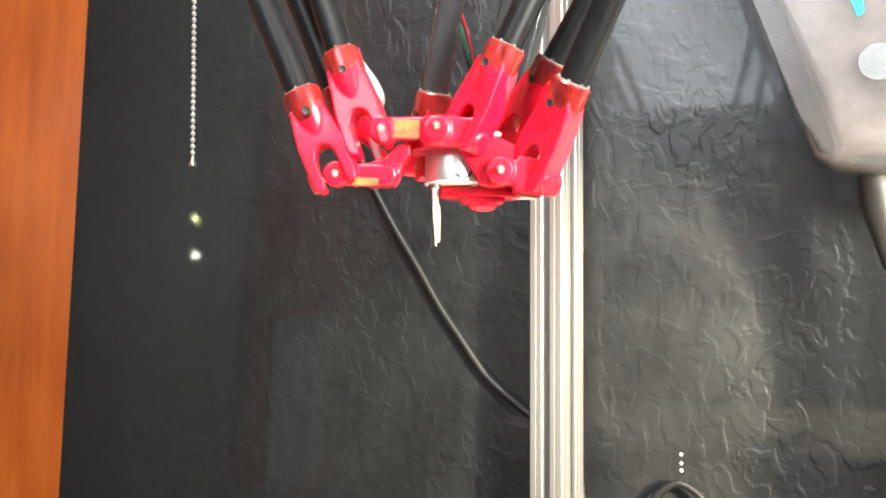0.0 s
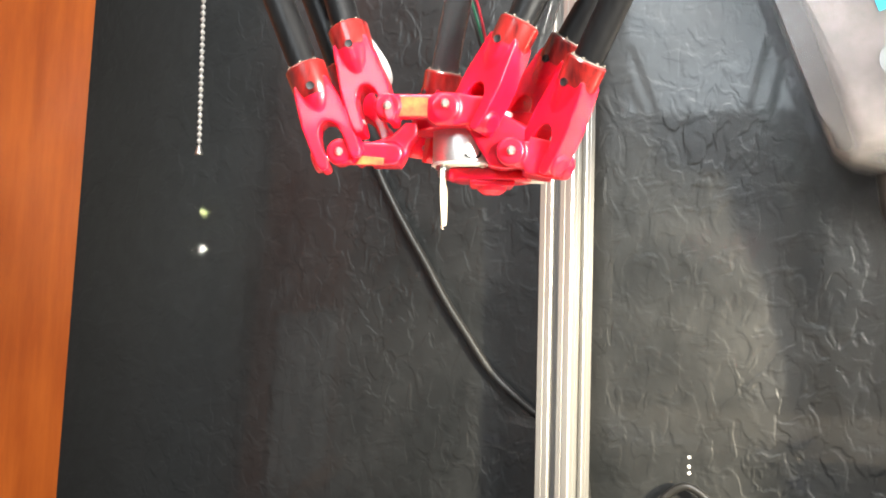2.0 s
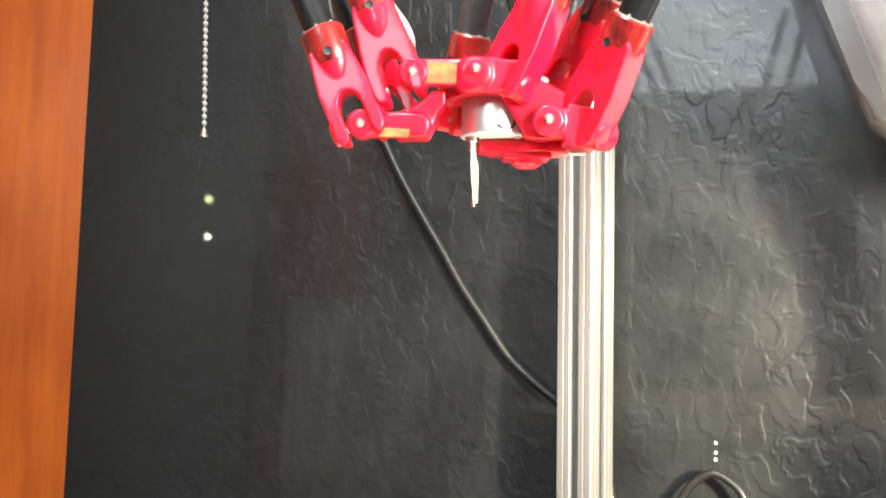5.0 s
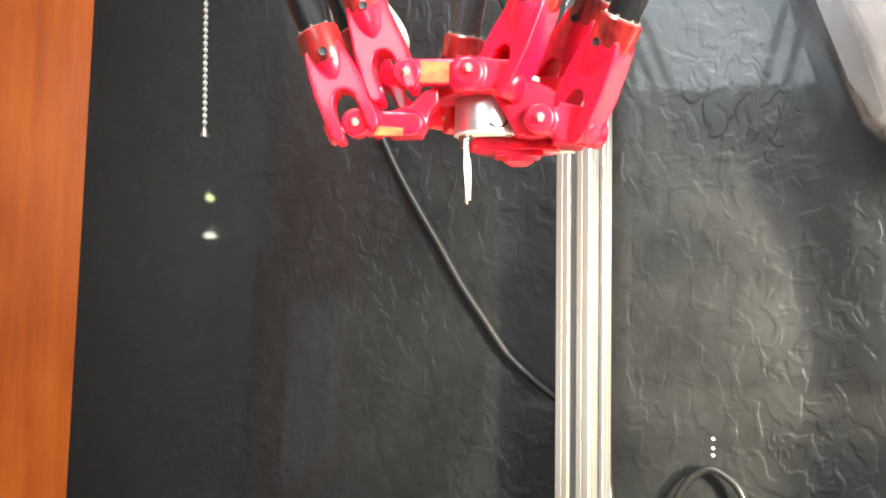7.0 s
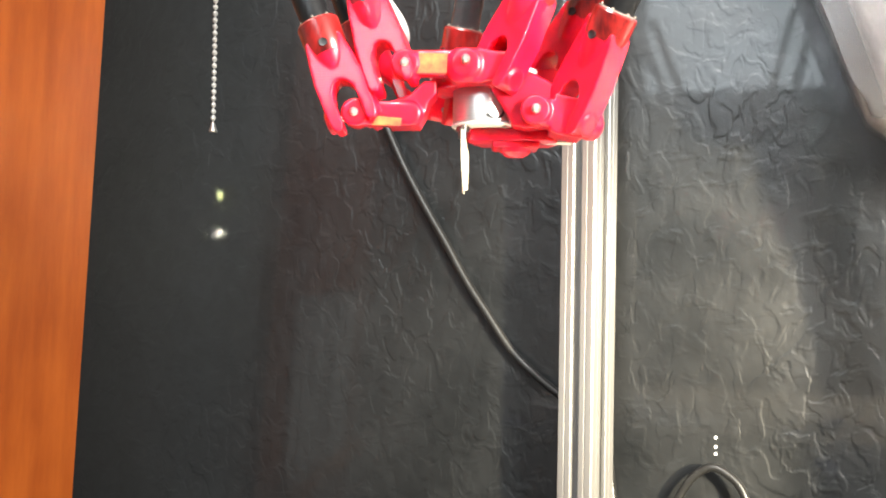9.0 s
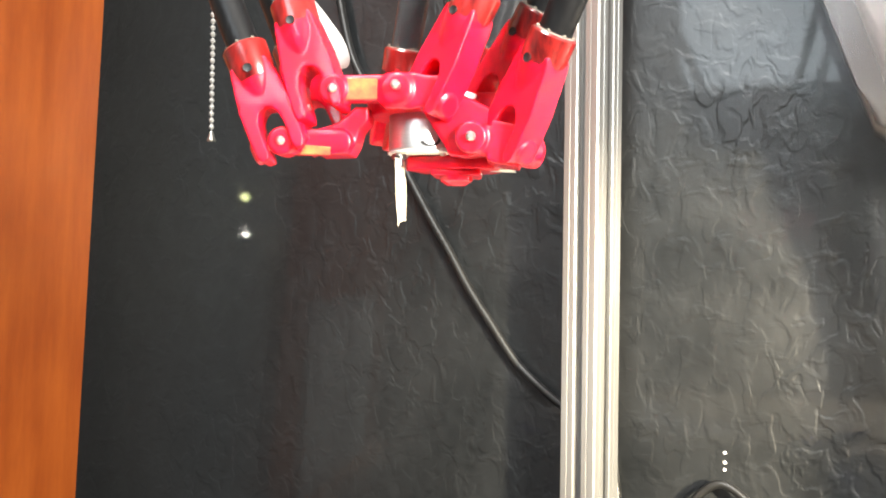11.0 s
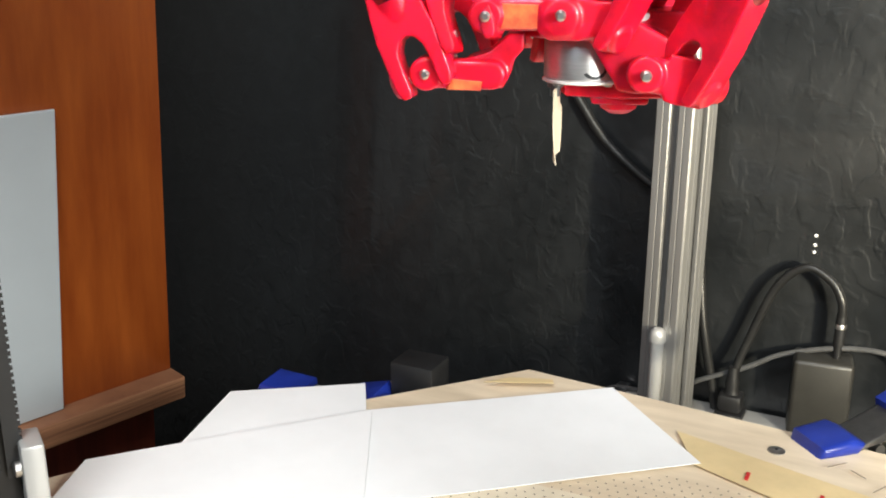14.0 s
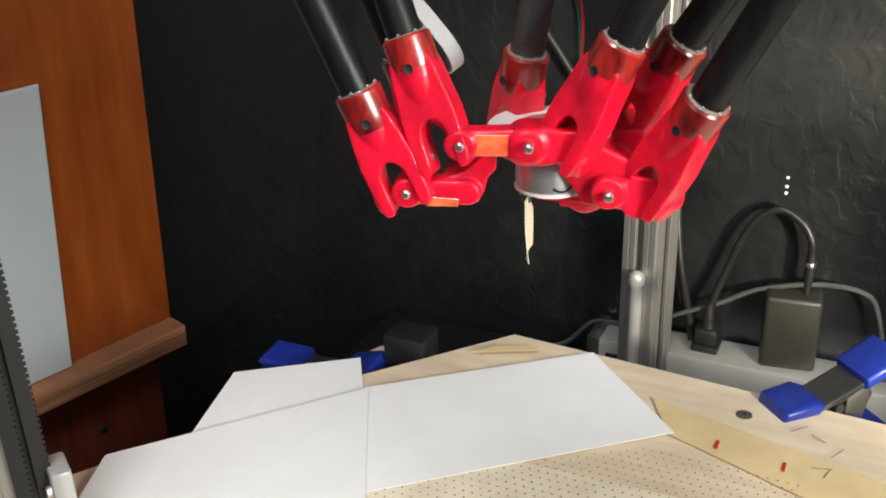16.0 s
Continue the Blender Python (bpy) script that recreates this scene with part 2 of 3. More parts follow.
def slab(bm, outline, origin, u, v, thick, bevel=0.0, segments=2):
    """A plate with an outline in (u, v), centred on the plane through origin."""
    o, u, v = Vector(origin), Vector(u).normalized(), Vector(v).normalized()
    w = u.cross(v).normalized()
    half = w * thick / 2
    lo = [bm.verts.new(o + x * u + y * v - half) for x, y in outline]
    hi = [bm.verts.new(o + x * u + y * v + half) for x, y in outline]
    n = len(outline)
    faces = [bm.faces.new(lo), bm.faces.new(hi)]
    faces += [bm.faces.new((lo[k], lo[(k + 1) % n], hi[(k + 1) % n], hi[k])) for k in range(n)]
    if bevel:
        edges = {e for f in faces[:2] for e in f.edges}
        bmesh.ops.bevel(bm, geom=list(edges), offset=bevel, segments=segments, affect="EDGES", profile=0.5, clamp_overlap=True)
    return bm


def block(bm, lo, hi, bevel=0.0, m=None, segments=2):
    x0, y0, z0 = lo
    x1, y1, z1 = hi
    c = [bm.verts.new(((x1 if k & 1 else x0), (y1 if k & 2 else y0), (z1 if k & 4 else z0))) for k in range(8)]
    fs = [bm.faces.new([c[i] for i in q]) for q in ((0, 1, 3, 2), (4, 6, 7, 5), (0, 4, 5, 1), (2, 3, 7, 6), (0, 2, 6, 4), (1, 5, 7, 3))]
    vs = c
    if bevel:
        res = bmesh.ops.bevel(bm, geom=list({e for f in fs for e in f.edges}), offset=bevel, segments=segments, affect="EDGES", profile=0.5)
        vs = list({v for f in res["faces"] for v in f.verts})
    if m is not None:
        bmesh.ops.transform(bm, matrix=m, verts=vs)
    return bm


def B():
    return bmesh.new()


def fused(ob, voxel=0.0006, rounds=3):
    """Melts overlapping solids into one printed body with soft corners."""
    m = ob.modifiers.new("fuse", "REMESH")
    m.mode, m.voxel_size, m.use_smooth_shade = "VOXEL", voxel, True
    k = ob.modifiers.new("soften", "SMOOTH")
    k.factor, k.iterations = 0.5, rounds
    return ob


def rounded(cx, cy, r, a0, a1, n=8):
    return [(cx + r * math.cos(radians(a0 + (a1 - a0) * k / n)), cy + r * math.sin(radians(a0 + (a1 - a0) * k / n))) for k in range(n + 1)]


# ---------------------------------------------------------------- the room
FLOOR_Z, TOP_Z = -0.95, 1.7
WALL_Y = 1.10
thing("floor", block(B(), (-1.6, -1.9, FLOOR_Z - 0.05), (1.6, 1.25, FLOOR_Z)), CARPET, "dark carpeted floor under the bench", "floor", kind="structure")
thing("ceiling", block(B(), (-1.6, -1.9, TOP_Z), (1.6, 1.25, TOP_Z + 0.05)), PAINT, "plain grey painted ceiling", "ceiling", kind="structure")
thing("wall_north", block(B(), (-1.6, WALL_Y, FLOOR_Z), (1.6, WALL_Y + 0.12, TOP_Z)), WALL, "black glossy painted wall with trowelled plaster texture", "wall", kind="structure")
bm = B()
for lo, hi in (((-1.6, FLOOR_Z), (1.6, 0.94)), ((-1.6, 0.94), (-0.61, 1.66)), ((0.41, 0.94), (1.6, 1.66)), ((-1.6, 1.66), (1.6, TOP_Z))):
    block(bm, (lo[0], -2.0, lo[1]), (hi[0], -1.9, hi[1]))
thing("wall_south", bm, PAINT, "plain painted wall with a window opening", "wall", kind="structure")
thing("wall_west", block(B(), (-1.7, -1.9, FLOOR_Z), (-1.6, WALL_Y, TOP_Z)), PAINT, "plain painted side wall", "wall", kind="structure")
thing("wall_east", block(B(), (1.6, -1.9, FLOOR_Z), (1.7, WALL_Y, TOP_Z)), PAINT, "plain painted side wall", "wall", kind="structure")

# added out of view: ends the lamplit patch on the wall near x 0.12
thing("shadow_panel", block(B(), (0.40, 0.72, FLOOR_Z), (1.1, 0.74, 1.2)), PAINT, "unseen added panel that shades the right of the black wall", "wall", kind="structure")

# the low bench that carries the robot, against the black wall
BENCH_Z = -0.212
bench = root("bench", pose(0, 0, 0), "dark low bench against the black wall", "bench")
part("bench_top", block(B(), (-0.455, 0.1, BENCH_Z - 0.03), (0.357, WALL_Y - 0.004, BENCH_Z), 0.003), BLACK, bench)
for x in (-0.42, 0.3):
    for y in (0.18, 1.02):
        part("leg", block(B(), (x - 0.025, y - 0.025, FLOOR_Z), (x + 0.025, y + 0.025, BENCH_Z - 0.03), 0.002), BLACK, bench)

# ---------------------------------------------------------------- cabinet side with its ledge
# frame of the cabinet side: along its foot towards the viewer, and up its leaning face
CORNER = Vector((-0.671, 0.895, -0.17))
AWAY = Vector((-0.27, -0.963, 0)).normalized()
UP = Vector((0.08, 0.0, 1)).normalized()
OUT = UP.cross(AWAY).normalized()
if OUT.x < 0:
    OUT = -OUT
CAB = Matrix((AWAY, OUT, AWAY.cross(OUT))).transposed()
if CAB.col[2].z < 0:
    CAB = Matrix((AWAY, OUT, -AWAY.cross(OUT))).transposed()
CABINET = Matrix.Translation(CORNER) @ CAB.to_4x4()
cabinet = root("cabinet", CABINET, "orange cherry veneered cabinet side with plywood ledge", "cabinet")
part("side_panel", block(B(), (-0.011, -0.022, 0.0), (0.75, 0, 1.3), 0.0015), WOOD, cabinet, "orange cherry veneer panel")
part("lower_panel", block(B(), (0.012, -0.024, -0.7), (0.75, -0.004, -0.03), 0.0015), DARKWOOD, cabinet, "dark red veneer panel")
part("ledge", block(B(), (-0.013, -0.02, -0.029), (0.75, 0.028, 0.0), 0.002), EDGE, cabinet, "plywood ledge with layered edge")
part("screw", lathe(B(), (0.10, -0.0042, -0.115), (0, 1, 0), [(0, 0.005), (0.0015, 0.0045), (0.0025, 0.003)], 14), BLACK, cabinet)

board = root("foam_board", CABINET @ pose(0.11, 0.0012, 0.0), "pale grey board leaning on the cabinet side", "board")
part("sheet", slab(B(), [(0.021, 0.001), (0.5, 0.001), (0.5, 0.338), (0.004, 0.338)], (0, 0.004, 0), (1, 0, 0), (0, 0, 1), 0.006, 0.001, 1), GREY, board)


# ---------------------------------------------------------------- aluminium columns
def column(bm, s, z0, z1):
    # walk the four sides in one direction
    out = []
    quarter = [(s - 0.0015, s), (0.62 * s, s), (0.6 * s, s - 0.0008), (0.54 * s, s - 0.0008), (0.52 * s, s), (0.26 * s, s), (0.22 * s, s - 0.001), (0.22 * s, 0.78 * s),
               (0.52 * s, 0.78 * s), (0.52 * s, 0.68 * s), (0.3 * s, 0.46 * s)]
    side = quarter + [(-x, y) for x, y in reversed(quarter)]
    for k in range(4):
        c, d = (1, 0, -1, 0)[k], (0, 1, 0, -1)[k]
        out += [(x * c - y * d, x * d + y * c) for x, y in side]
    slab(bm, out, (0, 0, (z0 + z1) / 2), (1, 0, 0), (0, 1, 0), z1 - z0)
    return bm


column_thing = root("aluminium_column", pose(-0.094, 1.034, BENCH_Z, 0, 0, -20), "upright slotted aluminium column of the robot frame", "column", "frame columns")
part("extrusion", column(B(), 0.0215, 0, 1.5), COLUMN, column_thing, angle=25)
part("guide_rod", lathe(B(), (0.003, -0.0265, 0.0), (0, 0, 1), [(0, 0.0068), (0.148, 0.0068), (0.149, 0.0085), (0.156, 0.0085), (0.160, 0.0075), (0.163, 0.0045), (0.164, 0.001)], 20), ALU, column_thing, "short round metal rod with rounded cap in the slot")

# ---------------------------------------------------------------- the robot head
HEAD = pose(0.0096, 0.408, 0.2993, 0, 0, 20) @ Matrix.Scale(0.945, 4)
head = root("robot_effector", HEAD, "red printed delta robot effector hanging on black rods", "robot arm")


def mm(*v):
    return tuple(x * 0.001 for x in v)


def fork(name_rod, hinge, d, u, length=46.0, wide=11.2, rod_len=0.42, thick=13.6):
    """A printed fork joint: a round collar that holds a tube and splits into two prongs."""
    h = Vector(mm(*hinge))
    d = Vector(d).normalized()
    u = Vector(u)
    u = (u - u.dot(d) * d).normalized()
    w = u.cross(d)
    k = 0.001
    right = [(8.2, length - 9), (9.1, length - 13), (10.2, 25), (wide, 17), (wide, 2), (wide - 0.6, -4.0), (wide - 1.8, -6.2), (6.3, -6.2), (5.5, -4.0), (5.4, 7), (4.7, 11), (2.8, 14.2)]
    outline = [(x * k, y * k) for x, y in right] + [(0, 15.4 * k)] + [(-x * k, y * k) for x, y in reversed(right)]
    bm = B()
    slab(bm, outline, h, u, d, thick * k)
    lathe(bm, h, d, [(0.017, 0.0058), (0.022, 0.0071), (0.028, 0.0085), (0.034, 0.0093), (length * k, 0.0095)], 28)
    for side in (1, -1):
        lathe(bm, h + u * side * 6.0 * k, u * side, [(0, 0.0054), ((wide - 5.4) * k, 0.0054), ((wide - 4.6) * k, 0.004)], 20)
    joint = fused(part("fork_joint", bm, RED, head, angle=180))
    part("collar", lathe(B(), h + d * (length - 16.5) * k, d, [(0, 0.0083), (0.001, 0.0088), (0.006, 0.0096), (0.0158, 0.0098), (0.0167, 0.0091)], 32), AMBER, joint, "darker see-through collar over the tube end")
    bm = B()
    lathe(bm, h + d * (length + 0.1) * k, d, [(0, 0.0087), (0.0005, 0.0084), (0.0007, 0.0074)], 24)
    for j in range(7):
        a = 2 * math.pi * j / 7 + hinge[0]
        p = h + d * (length + 0.6) * k + 0.0079 * (math.cos(a) * u + math.sin(a) * w)
        lathe(bm, p, d, [(0, 0.0007), (0.0005, 0.0008), (0.001, 0.0003)], 8)
    part("glue_ring", bm, GLUE, joint, "clear glue bead round the tube")
    front = w if w.y < 0 else -w
    p = h + d * (length - 12) * k + front * 0.0093
    part("screw_hole", lathe(B(), p, front, [(0, 0.0019), (0.0007, 0.0019), (0.0004, 0.0012)], 14), BLACK, joint, "dark screw hole")
    bm = B()
    cyl(bm, h - u * (wide + 1.0) * k, h - u * 4.8 * k, 0.0014, seg=12)
    cyl(bm, h + u * (wide + 1.0) * k, h + u * 4.8 * k, 0.0014, seg=12)
    part("hinge_pin", bm, STEEL, joint, "steel hinge pin")
    part("rod", cyl(B(), h + d * (length - 14) * k, h + d * rod_len, 0.0071, seg=28), SMOKED if name_rod in "gh" else CARBON, head, "smoky clear tube" if name_rod in "gh" else "black carbon tube")
    return joint


fork("a", (-58.5, -13, -13), (-17.5, 3, 41.5), (0.91, 0, 0.42), 45)
fork("b", (-41.5, -14, 4), (-15.5, 9, 46), (0.88, -0.1, 0.45), 48)
fork("c", (-45, 14, -6), (-18, 6, 44), (0.88, 0, 0.42), 45)
fork("d", (5, -15, 6), (21, -5, 44), (0.6, -0.55, -0.5), 48)
fork("e", (38, -14, -12), (18.5, -16, 43), (0.6, -0.55, -0.5), 48)
fork("f", (29, 12, 6), (22, -14, 40), (0.6, -0.55, -0.5), 47)
fork("g", (-17, 33, -4), (7, -8, 39), (0.5, -0.8, -0.2), 40)
fork("h", (22, 36, -4), (10, -3, 39), (0.5, -0.8, -0.2), 40)


def bar(x0, z0, x1, z1, r, y, depth):
    """A round-ended bar seen from the front."""
    dx, dz = x1 - x0, z1 - z0
    a = math.degrees(math.atan2(dz, dx))
    pts = rounded(x0, z0, r, a + 90, a + 270) + rounded(x1, z1, r, a - 90, a + 90)
    return slab(B(), [(p * 0.001, q * 0.001) for p, q in pts], mm(0, y, 0), (1, 0, 0), (0, 0, 1), depth * 0.001, 0.0016, 2)


def pin(x, y, z, length=5, r=1.9):
    b = lathe(B(), mm(x, y, z), (0, -1, 0), [(-0.004, r * 0.001), (length * 0.001 - 0.0008, r * 0.001), (length * 0.001, (r - 0.8) * 0.001)], 16)
    return part("pin", b, STEEL, head, "steel pin end")


def join(bm, *more):
    for extra in more:
        me = bpy.data.meshes.new("piece")
        extra.to_mesh(me)
        extra.free()
        bm.from_mesh(me)
        bpy.data.meshes.remove(me)
    return bm


def plate(points, y, depth):
    return slab(B(), [mm(*p) for p in points], mm(0, y, 0), (1, 0, 0), (0, 0, 1), depth * 0.001)


def boss(x, y, z, r, depth):
    return lathe(B(), mm(x, y + depth / 2, z), (0, -1, 0), [(0, r * 0.001), (depth * 0.001 - 0.0008, r * 0.001), (depth * 0.001, (r - 0.8) * 0.001)], 24)


fused(part("left_yoke", join(bar(-57.0, -12.3, -33, -12.6, 5.4, -11, 10), boss(-57.4, -11, -12.3, 6.3, 12.5),
      plate(((-43, -18.0), (-29, -17.5), (-26.5, -13), (-25, -7), (-21.5, -3), (-21.5, 2.5), (-27, 2.5), (-34, -4), (-43, -7)), -4, 18)), RED, head, angle=180))
fused(part("upper_yoke", join(bar(-35.0, 9.4, -9, 9.8, 5.6, -15, 9.5), boss(-35.3, -15, 9.1, 6.3, 12)), RED, head, angle=180))
fused(part("right_yoke", join(bar(22.5, -10.8, 41, -14.0, 6.4, -13, 12), boss(22.5, -13, -10.8, 6.7, 15), plate(((29, -20), (33, -21.5), (43, -23), (45, -12), (42, -5.5), (31, -3.5)), -9, 20),
      lathe(B(), mm(42, -10, -15), (0.9, 0.4, -0.1), [(0, 0.006), (0.005, 0.0072), (0.009, 0.0068), (0.0105, 0.005)], 24)), RED, head, angle=180))
fused(part("platform", join(lathe(B(), mm(2, 10, 0.5), (0, 0, 1), [(0, 0.026), (0.0065, 0.0275)], 40), block(B(), mm(16, -4, -3), mm(37, 26, 10.5)),
      plate(((-17, 4), (-13, 0.8), (-2, 0.6), (4, 2), (15, 1), (15, 14.6), (4, 14.9), (-2, 16.2), (-13, 16), (-17, 13)), -13, 15), boss(-8.5, -13.5, 8.9, 6.9, 17),
      plate(((0, 4), (6, -6), (11, -13.5), (13, -17.5), (20, -18.5), (33, -17), (34, -3), (30, 2), (18, 8), (6, 9)), -9, 12)), RED, head, angle=180), 0.0009)
part("top_disc", lathe(B(), mm(0, 6, 7.2), (0, 0, 1), [(0, 0.0255), (0.0008, 0.026), (0.002, 0.026), (0.0026, 0.0255)], 48), SMOKE, head, "white round top plate")
part("lower_plate", slab(B(), [mm(*p) for p in ((-8, 2), (-10, 12), (-4, 28), (14, 32), (30, 26), (35, 14), (30, 0), (14, -4))], mm(2, 0, -19.3), (1, 0, 0), (0, 1, 0), 0.006, 0.0015, 2), RED, head)
part("lower_boss", block(B(), mm(4, 0, -25), mm(26, 24, -21.5), 0.0015), RED, head)
part("boss_tip", lathe(B(), mm(15, 8, -23), (0, 0, -1), [(0, 0.008), (0.004, 0.007), (0.006, 0.004)], 20), RED, head)
part("stub_pin", cyl(B(), mm(30, 10, -20.5), mm(41, 8, -21), 0.0021, seg=14), STEEL, head, "steel pin stub")
# added plates that paint the backlit glow on the upper and left yoke
part("glow_patch", slab(B(), [mm(*p) for p in ((-30, 4.6), (-16.5, 4.8), (-15.8, 13.6), (-29.5, 13.8))], mm(0, -19.2, 0), (1, 0, 0), (0, 0, 1), 0.0016, 0.0005, 1), ORANGE, head, "orange plate painting the glow of light through the red plastic")
part("glow_patch", slab(B(), [mm(*p) for p in ((-50, -18.0), (-37, -18.2), (-36, -14.5), (-48, -13.6))], mm(0, -15.4, 0), (1, 0, 0), (0, 0, 1), 0.0016, 0.0005, 1), ORANGE, head, "orange plate painting the glow of light through the red plastic")
pin(-57.8, -16.5, -12.3, 2.5)
pin(-35.3, -20.5, 9.1, 2.5)
pin(-8.5, -22.5, 10, 5)
pin(22.5, -20, -10.8, 5, 2.0)

motor = part("motor", lathe(B(), mm(0.5, 3, -15.0), (0, 0, 1), [(0, 0.0142), (0.0008, 0.0148), (0.024, 0.0148), (0.026, 0.0135)], 40), NICKEL, head, "bare metal motor can")
part("face_plate", lathe(B(), mm(0.5, 3, -16.2), (0, 0, 1), [(0, 0.0148), (0.0003, 0.0153), (0.0009, 0.0153), (0.0012, 0.0148)], 40), WHITE, motor, "pale flange at the motor's face")
bm = B()
for j in range(14):
    a0, a1 = radians(-150 + 200 * j / 14), radians(-150 + 200 * (j + 1) / 14)
    q = []
    for a, r in ((a0, 3.6), (a1, 3.6), (a1, 5.0), (a0, 5.0)):
        x, z = 4.5 + r * math.cos(a), -12 + 0.8 * r * math.sin(a)
        q.append(bm.verts.new(mm(0.5 + 14.93 * math.sin(x / 14.93), 3 - 14.93 * math.cos(x / 14.93), z + 2)))
    bm.faces.new(q)
part("printed_mark", bm, INK, motor, "black printed curve on the can")
for x, y in ((-9, -6), (10, -6)):
    part("face_screw", lathe(B(), mm(x, y, -16.0), (0, 0, -1), [(0, 0.0017), (0.001, 0.0016), (0.0013, 0.0008)], 12), STEEL, motor)
part("shaft", lathe(B(), mm(-9.5, -1, -15.5), (0, 0, -1), [(0, 0.0032), (0.0028, 0.0032), (0.003, 0.0022), (0.0062, 0.002)], 18), GUN, motor, "dark motor shaft")

# a folded piece of tape on the shaft, seen nearly edge-on
bm = B()
rows, cols = 16, 8
grid = []
for i in range(rows + 1):
    f = i / rows
    z = -18.5 - 27.5 * f
    half = 7.5 - 1.5 * math.sin(3 * f) + 0.5 * math.sin(11 * f)
    line = []
    for j in range(cols + 1):
        s = -1 + 2 * j / cols
        x = -9.5 + 0.6 * s + 1.6 * f * f * s * s + 1.3 * math.sin(2.6 * f + 0.5) * (0.4 + 0.6 * s) * (1 if f > 0.25 else 0.5)
        line.append((x, -1 + half * s, z + 1.4 * s * f))
    grid.append(line)
for off in (0.0, 0.5):
    vs = [[bm.verts.new(mm(x + off * (1.5 - 0.8 * i / rows), y, z)) for x, y, z in line] for i, line in enumerate(grid)]
    for i in range(rows):
        for j in range(cols):
            bm.faces.new((vs[i][j], vs[i][j + 1], vs[i + 1][j + 1], vs[i + 1][j]))
    if off == 0.0:
        first = vs
border = [(i, 0) for i in range(rows + 1)] + [(rows, j) for j in range(1, cols + 1)] + [(i, cols) for i in range(rows - 1, -1, -1)] + [(0, j) for j in range(cols - 1, 0, -1)]
for (i, j), (i2, j2) in zip(border, border[1:] + border[:1]):
    bm.faces.new((first[i][j], first[i2][j2], vs[i2][j2], vs[i][j]))
part("tape_flag", bm, TAPE, head, "folded strip of cream masking tape on the shaft", 60)

# ribbon cable and sensor lead beside the left rods
ribbon = root("ribbon_cable", HEAD, "grey flat ribbon cable looping beside the rods", "cable")
run = [(-84, 20, 120), (-73, 18, 84), (-62, 17, 62), (-52, 17, 49), (-44, 18, 38), (-41, 21, 30), (-43, 25, 26), (-48, 27, 28)]
for n in range(9):
    part("flat_wire", tube(B(), [mm(x + 0.9 * n * 0.55, y + 0.9 * n * 0.8, z + 0.25 * n) for x, y, z in run], 0.00058, 6, 5), RIBBON, ribbon)
part("sleeve", tube(B(), [mm(-92, 12, 150), mm(-79, 12, 110), mm(-66, 11, 76), mm(-61, 11, 60)], 0.0028, 12), CREAM, ribbon, "cream sleeve round the lead")
wires = root("motor_wires", HEAD, "thin red, green and black motor wires", "wires")
for name, m, dx in (("red_wire", REDWIRE, 2.2), ("green_wire", GREEN, 0.0), ("black_wire", BLACK, -2.0)):
    part(name, tube(B(), [mm(-16 + dx, 46, 150), mm(-9 + dx, 48, 110), mm(2 + dx * 1.3, 48, 82), mm(8 + dx, 46, 62), mm(12 + dx * 0.6, 40, 42), mm(12, 30, 17)], 0.0007, 8), m, wires)

# ---------------------------------------------------------------- things on and near the black wall
chain = root("pull_chain", pose(-0.496, 0.9285, 0.3753), "hanging silver ball chain of a lamp", "chain")
bm = B()
for k in range(182):
    z = 0.008 + k * 0.0073
    lathe(bm, (0, 0, z - 0.0028), (0, 0, 1), [(-0.0004, 0.0009), (0.0009, 0.0023), (0.0028, 0.003), (0.0047, 0.0023), (0.006, 0.0009)], 8)
cyl(bm, (0, 0, 0), (0, 0, TOP_Z - 0.3753), 0.0006, seg=6)
tagged(part("ball_strand", bm, ALU, chain), kind="stuff")
part("end_bell", lathe(B(), (0, 0, -0.008), (0, 0, 1), [(0, 0.0045), (0.0015, 0.005), (0.006, 0.0032), (0.011, 0.002)], 14), STEEL, chain, "small bell-shaped end")

thing("wall_cable", tube(B(), [(-0.4813, 1.089, 0.7631), (-0.4403, 1.089, 0.6093), (-0.4229, 1.089, 0.5272), (-0.4064, 1.089, 0.4759), (-0.3705, 1.089, 0.4144), (-0.3372, 1.089, 0.3477), (-0.3096, 1.089, 0.2995), (-0.2786, 1.089, 0.2503),
      (-0.2521, 1.089, 0.2062), (-0.2259, 1.089, 0.1693), (-0.1968, 1.089, 0.1293), (-0.1695, 1.089, 0.1036), (-0.1408, 1.092, 0.0810), (-0.0916, 1.099, 0.0451), (-0.0700, 1.080, -0.0600), (-0.0550, 1.080, -0.1300), (-0.0400, 1.080, -0.2050)], 0.0049, 12),
      RUBBER, "thick black cable hanging slack before the wall", "cable")

for z in (0.0441, 0.0341, 0.0266):
    thing("paint_bead", lathe(B(), (0.032, WALL_Y, z), (0, -1, 0), [(-0.002, 0.0019), (0.0006, 0.0019), (0.0014, 0.0012), (0.0017, 0.0004)], 12), WHITE, "tiny white bead stuck to the black wall", "bead", "beads on the wall")

# power strip with plug and adapter
strip = root("power_strip", pose(0, 1.069, BENCH_Z), "long silver metal power strip lying on the bench", "power strip")
part("case", block(B(), (-0.155, -0.028, 0), (0.30, 0.026, 0.052), 0.004), ALU, strip, "satin metal case")
part("end_cap", block(B(), (-0.163, -0.03, 0), (-0.148, 0.028, 0.055), 0.003), GUN, strip)
part("socket_plate", block(B(), (-0.14, -0.0295, 0.012), (-0.11, -0.027, 0.036), 0.001), BLACK, strip, "dark switch plate")
plug = root("power_plug", pose(-0.031, 1.069, BENCH_Z + 0.052), "black mains plug standing in the power strip", "plug")
